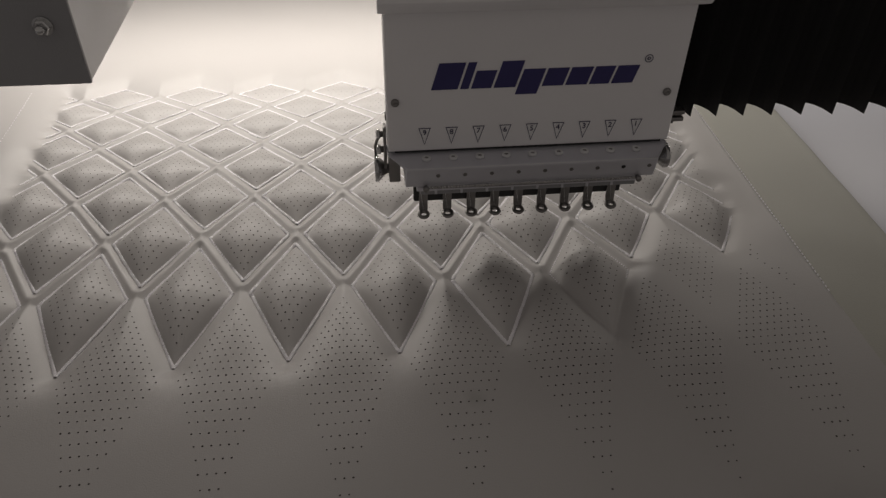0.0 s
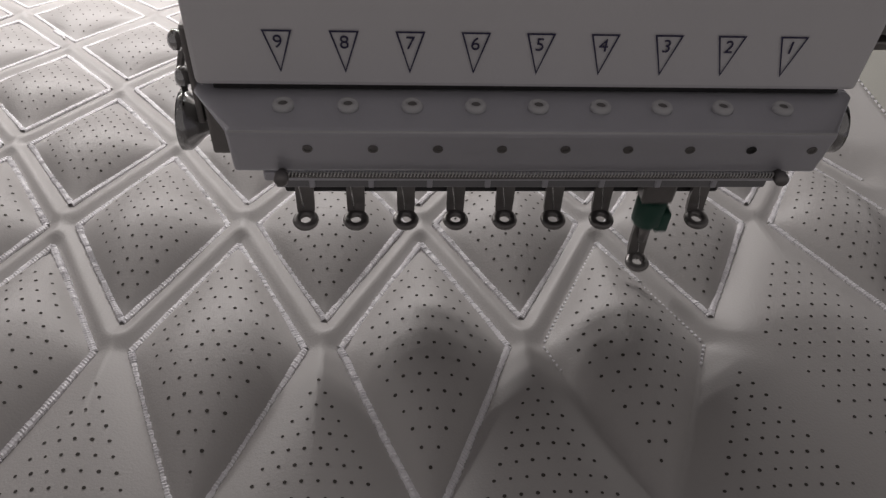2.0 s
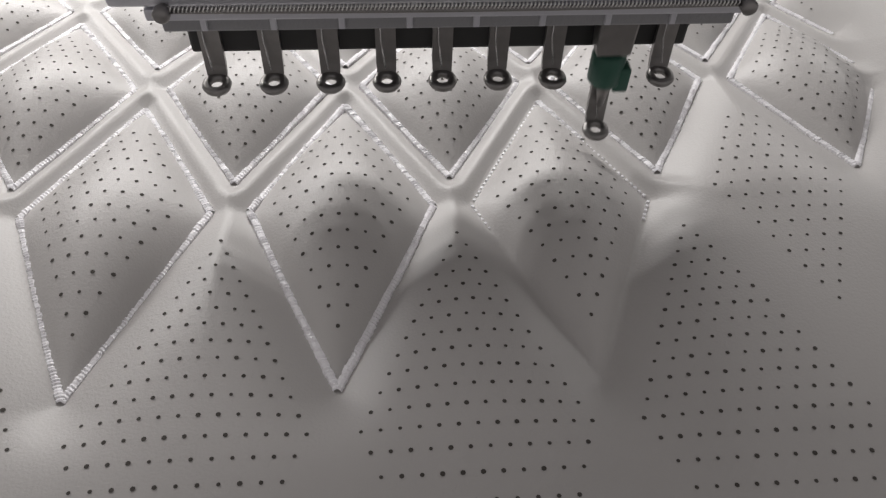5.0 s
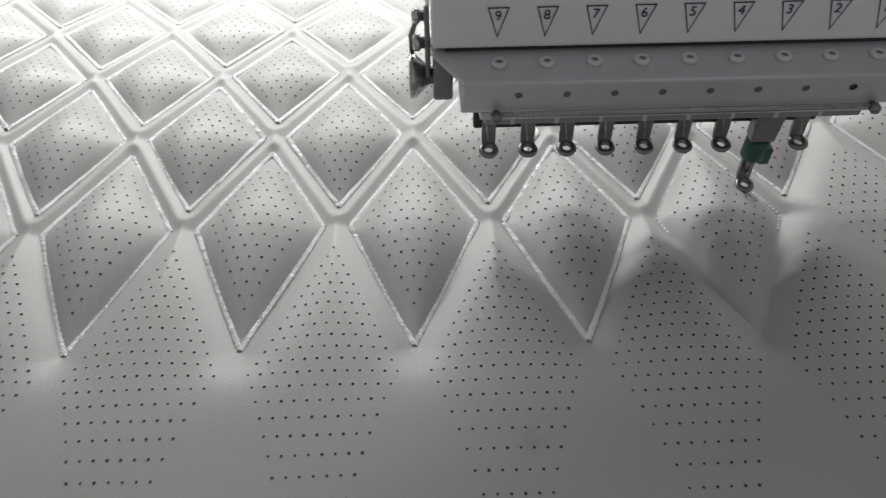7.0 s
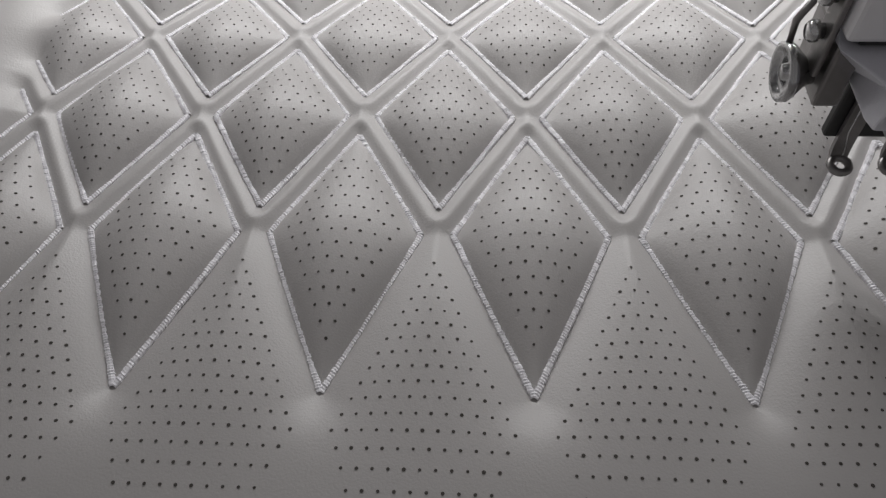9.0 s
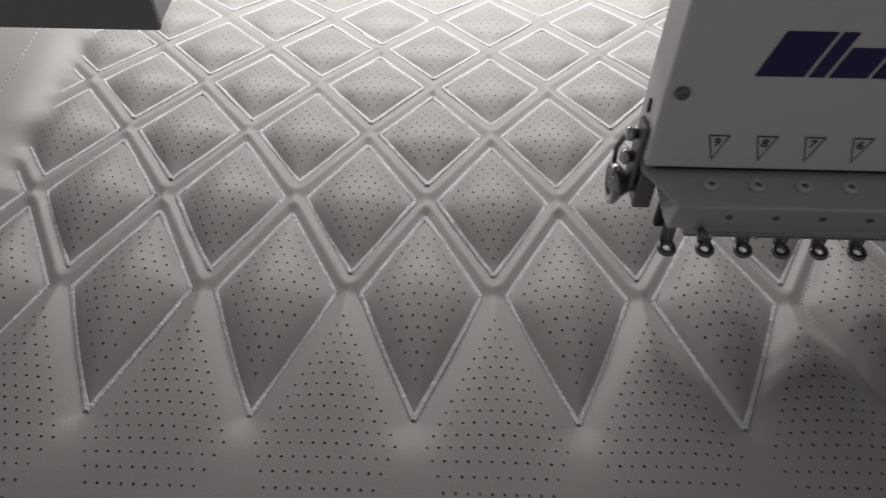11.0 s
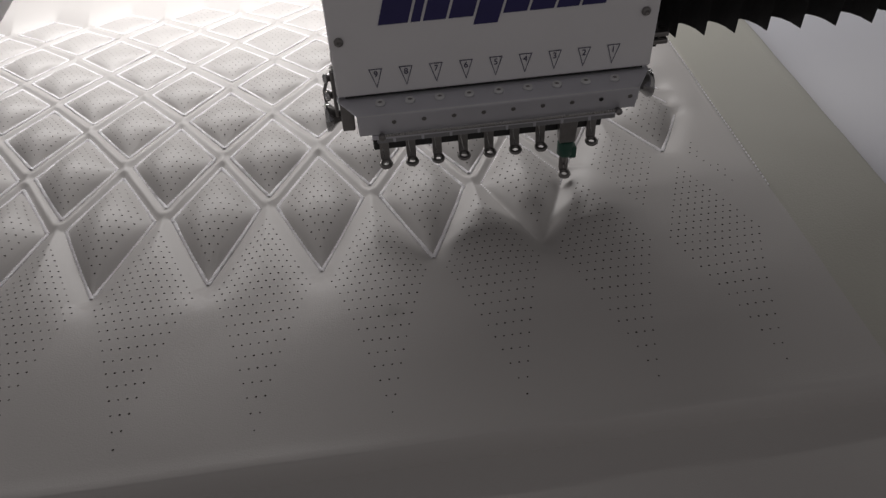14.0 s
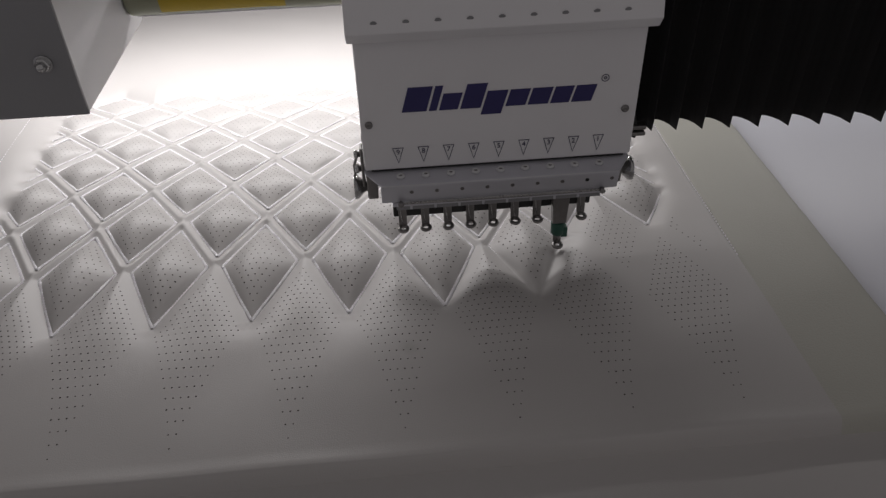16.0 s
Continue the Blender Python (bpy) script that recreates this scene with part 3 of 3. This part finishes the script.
def ring_foot(bm):
    """A flat shank that bends forward into a round eye; the eye's middle is the origin."""
    n, m = 20, 8
    loops = []
    for i in range(n):
        a = 2 * math.pi * i / n
        loop = []
        for j in range(m):
            b = 2 * math.pi * j / m
            r = 0.0024 + 0.00112 * math.cos(b)
            loop.append(bm.verts.new((r * math.cos(a), r * math.sin(a), 0.0010 * math.sin(b) + 0.12 * r * math.sin(a))))
        loops.append(loop)
    for i in range(n):
        for j in range(m):
            bm.faces.new((loops[i][j], loops[(i + 1) % n][j], loops[(i + 1) % n][(j + 1) % m], loops[i][(j + 1) % m]))
    spine = [(0.0024, 0.0000, 0.0022), (0.0030, 0.0012, 0.0023), (0.0034, 0.0035, 0.0024), (0.0036, 0.0070, 0.0024), (0.0036, 0.0135, 0.0024), (0.0036, 0.0260, 0.0024)]
    prev = None
    for y, z, w in spine:
        ring = [bm.verts.new(p) for p in ((-w, y - 0.0007, z), (w, y - 0.0007, z), (w, y + 0.0007, z), (-w, y + 0.0007, z))]
        if prev:
            for j in range(4):
                bm.faces.new((prev[j], prev[(j + 1) % 4], ring[(j + 1) % 4], ring[j]))
        else:
            bm.faces.new(ring)
        prev = ring
    bm.faces.new(list(reversed(prev)))
    bmesh.ops.recalc_face_normals(bm, faces=bm.faces)
    return bm


foot_mesh = mesh_of("presser_foot", ring_foot(bmesh.new()), STEEL, False)
foot_mesh.polygons.foreach_set("use_smooth", [p.index < 160 for p in foot_mesh.polygons])
for i in range(9):
    x = 0.01928 + i * 0.01339
    foot = part("presser_foot", foot_mesh, None, head, "dark chrome presser foot with a round eye", at=pose(x, FOOT_Y, FOOT_Z))
    bm = bmesh.new()
    tube(bm, [(-0.0012, 0.0026, 0.024), (-0.0011, 0.0020, 0.010), (-0.0003, 0.0005, 0.0035)], 0.00022, 5)
    part("needle", bm, CHROME, foot, smooth=True)
    if i == 7:
        stitching = foot
bm = bmesh.new()
lathe(bm, [(0.0022, 0.015), (0.0022, 0.060)], Matrix.Translation((0, 0.002, 0)), 16)
needle_bar = part("needle_bar", bm, CHROME, head, "polished needle bar in use", True, at=pose(0.01928 + 7 * 0.01339, FOOT_Y, FOOT_Z))
bm = bmesh.new()
lathe(bm, [(0.0034, 0.0095), (0.0042, 0.0105), (0.0042, 0.0178), (0.0034, 0.0186)], Matrix.Translation((0, 0.002, 0)), 18)
box(bm, 0.0018, 0.0056, -0.0010, 0.0040, 0.0082, 0.0150, 0.0006)
part("needle_clamp", bm, GREEN, needle_bar, "green rubber-covered needle clamp", True)
bm = bmesh.new()
lathe(bm, [(0.0010, 0.0035), (0.0016, 0.008), (0.0017, 0.0108)], Matrix.Translation((0, 0.001, 0)), 12)
part("needle_holder", bm, STEEL, needle_bar, smooth=True)
bm = bmesh.new()
foot_ring = [bm.verts.new(p) for p in ((-0.0042, -0.0014, 0.0190), (0.0042, -0.0014, 0.0190), (0.0042, 0.0044, 0.0190), (-0.0042, 0.0044, 0.0190))]
top_ring = [bm.verts.new(p) for p in ((-0.0056, -0.0014, 0.0480), (0.0056, -0.0014, 0.0480), (0.0056, 0.0044, 0.0480), (-0.0056, 0.0044, 0.0480))]
for k in range(4):
    bm.faces.new((foot_ring[k], foot_ring[(k + 1) % 4], top_ring[(k + 1) % 4], top_ring[k]))
bm.faces.new(list(reversed(foot_ring)))
bm.faces.new(top_ring)
bmesh.ops.bevel(bm, geom=list(bm.edges), offset=0.0007, segments=2, affect="EDGES", profile=0.5)
part("collar", bm, STEEL, needle_bar, "dark tapered driver collar on the needle bar")

# ---- bellows ----
bellows = tagged(new("bellows"), "black pleated bellows cover hanging along the machine beam", "bellows")
bm = bmesh.new()
FOLD = [(0.0, 0.0), (0.43, 0.0130), (0.56, 0.0124), (0.72, 0.0102), (0.88, 0.0060), (1.0, -0.0009)]
prev = None
for px, py in FOLD:
    col = [bm.verts.new((px, py, z)) for z in (0.0785, 0.34)] + [bm.verts.new((px, py + 0.0012, z)) for z in (0.34, 0.0785)]
    if prev:
        for j in range(4):
            bm.faces.new((prev[j], prev[(j + 1) % 4], col[(j + 1) % 4], col[j]))
    prev = col
bmesh.ops.recalc_face_normals(bm, faces=bm.faces)
fold = mesh_of("pleat", bm, BELLOW)
at_x = 0.1490
for i in range(48):
    pitch = min(0.0131 + 0.0008 * i, 0.0176)
    part("pleat", fold, None, bellows, at=pose(at_x, 0.0211 - 0.055 * (at_x - 0.1622), 0) @ Matrix.Diagonal((pitch, 1, 1, 1)))
    at_x += pitch

# ---- neighbouring housing with its screw ----
housing = tagged(new("machine_housing"), "grey sheet-metal machine housing with a chrome screw", "housing")
bm = bmesh.new()
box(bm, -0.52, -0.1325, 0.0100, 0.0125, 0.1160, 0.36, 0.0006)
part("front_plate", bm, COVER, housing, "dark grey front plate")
bm = bmesh.new()
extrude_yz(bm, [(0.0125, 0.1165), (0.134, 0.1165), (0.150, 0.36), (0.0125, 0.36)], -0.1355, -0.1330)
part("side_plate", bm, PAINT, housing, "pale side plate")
bm = bmesh.new()
lathe(bm, [(0.0043, 0), (0.0043, 0.0009), (0.0020, 0.0010)], Matrix.Translation((-0.1450, 0.0100, 0.1440)) @ AHEAD, 20)
bolt = part("bolt", bm, CHROME, housing, "domed chrome nut on a washer")
bm = bmesh.new()
lathe(bm, [(0.0036, 0.0008), (0.0036, 0.0030), (0.0030, 0.0036)], Matrix.Translation((-0.1450, 0.0100, 0.1440)) @ AHEAD, 6)
part("nut", bm, CHROME, bolt)
bm = bmesh.new()
lathe(bm, [(0.0024, 0.0035), (0.0023, 0.0050), (0.0016, 0.0063), (0.0006, 0.0068)], Matrix.Translation((-0.1450, 0.0100, 0.1440)) @ AHEAD, 14)
part("dome", bm, CHROME, bolt, smooth=True)
bm = bmesh.new()
box(bm, -0.52, -0.1360, 0.0130, 0.11, 0.120, 0.36)
part("core", bm, COVER, housing)

# ---- beam with a round tube under it ----
beam = tagged(new("machine_beam"), "machine beam with a round olive tube along its lower edge", "machine beam")
bm = bmesh.new()
lathe(bm, [(0.011, -0.132), (0.012, -0.130), (0.012, 0.30), (0.011, 0.302)], Matrix.Translation((0, 0.115, 0.1385)) @ SIDE, 24)
part("tube", bm, OLIVE, beam, "olive painted round tube", True)
bm = bmesh.new()
SPAN = [math.radians(a) for a in range(150, 221, 7)]
for r in (0.01212, 0.01235):
    rows = [[bm.verts.new((x, 0.115 + r * math.cos(a), 0.1385 + r * math.sin(a))) for a in SPAN] for x in (-0.112, -0.040)]
    for k in range(len(SPAN) - 1):
        bm.faces.new((rows[0][k], rows[0][k + 1], rows[1][k + 1], rows[1][k]))
part("sticker", bm, YELLOW, beam, "plain yellow sticker wrapped on the tube", True)
# bright line of light on the tube's lower edge, built as a white bead
bm = bmesh.new()
tube(bm, [(-0.128, 0.1105, 0.1277), (0.300, 0.1105, 0.1277)], 0.0009, 8)
part("edge_highlight", bm, PAINT, beam, "thin white bead drawn as the lit line along the tube", True)
bm = bmesh.new()
box(bm, -1.1, 1.3, 0.10, 0.34, 0.225, 0.45, 0.004)
part("box_beam", bm, COVER, beam, "dark grey box beam")


# ---- movement ----
BOB = {0.0: 0, 0.5: 0.8, 1.0: 1, 1.5: 0.05, 1.9: 1, 2.0: 0.8, 2.1: 0.1, 2.2: 1, 2.3: 0.75, 2.4: 0.5, 2.5: 1, 2.6: 0.15, 2.7: 0.75, 2.8: 1,
       2.9: 0.05, 3.0: 0.9, 3.1: 1, 3.2: 1, 3.3: 0.05, 3.4: 0.85, 3.5: 1, 3.6: 0.05, 3.7: 1, 3.8: 0.9, 3.9: 0.05, 4.0: 1, 6.5: 1, 7.0: 0.95, 7.5: 0.3, 11.5: 1, 12.0: 0.1,
       12.5: 0.75, 13.0: 1, 13.5: 0.2, 14.0: 0.95, 14.5: 1, 15.0: 0.4, 15.5: 1, 16.0: 1}
# the needle bar runs a little out of step with its foot
BAR = {2.2: 1, 2.8: 1, 3.0: 0.55, 3.1: 0.87, 3.2: 1, 3.4: 0.55, 3.5: 0.87, 3.7: 0.87, 3.8: 0.55, 4.0: 0.87, 13.0: 1.1, 16.0: 1.1}


def motions():
    walk(panel, [(t, pose(x, y, 0)) for t, x, y in SHIFT])
    rows, bars = [], []
    for i in range(161):
        t = round(i * 0.1, 1)
        down = BOB.get(t, (1.0, 0.1, 0.8)[i % 3])
        rows.append((t, pose(0.01928 + 7 * 0.01339, FOOT_Y - 0.0014 * down, FOOT_Z - 0.0198 * down)))
        bars.append((t, pose(0.01928 + 7 * 0.01339, FOOT_Y - 0.0005, FOOT_Z + 0.0160 - 0.0350 * BAR.get(t, down))))
    walk(stitching, rows)
    walk(needle_bar, bars)


motions()
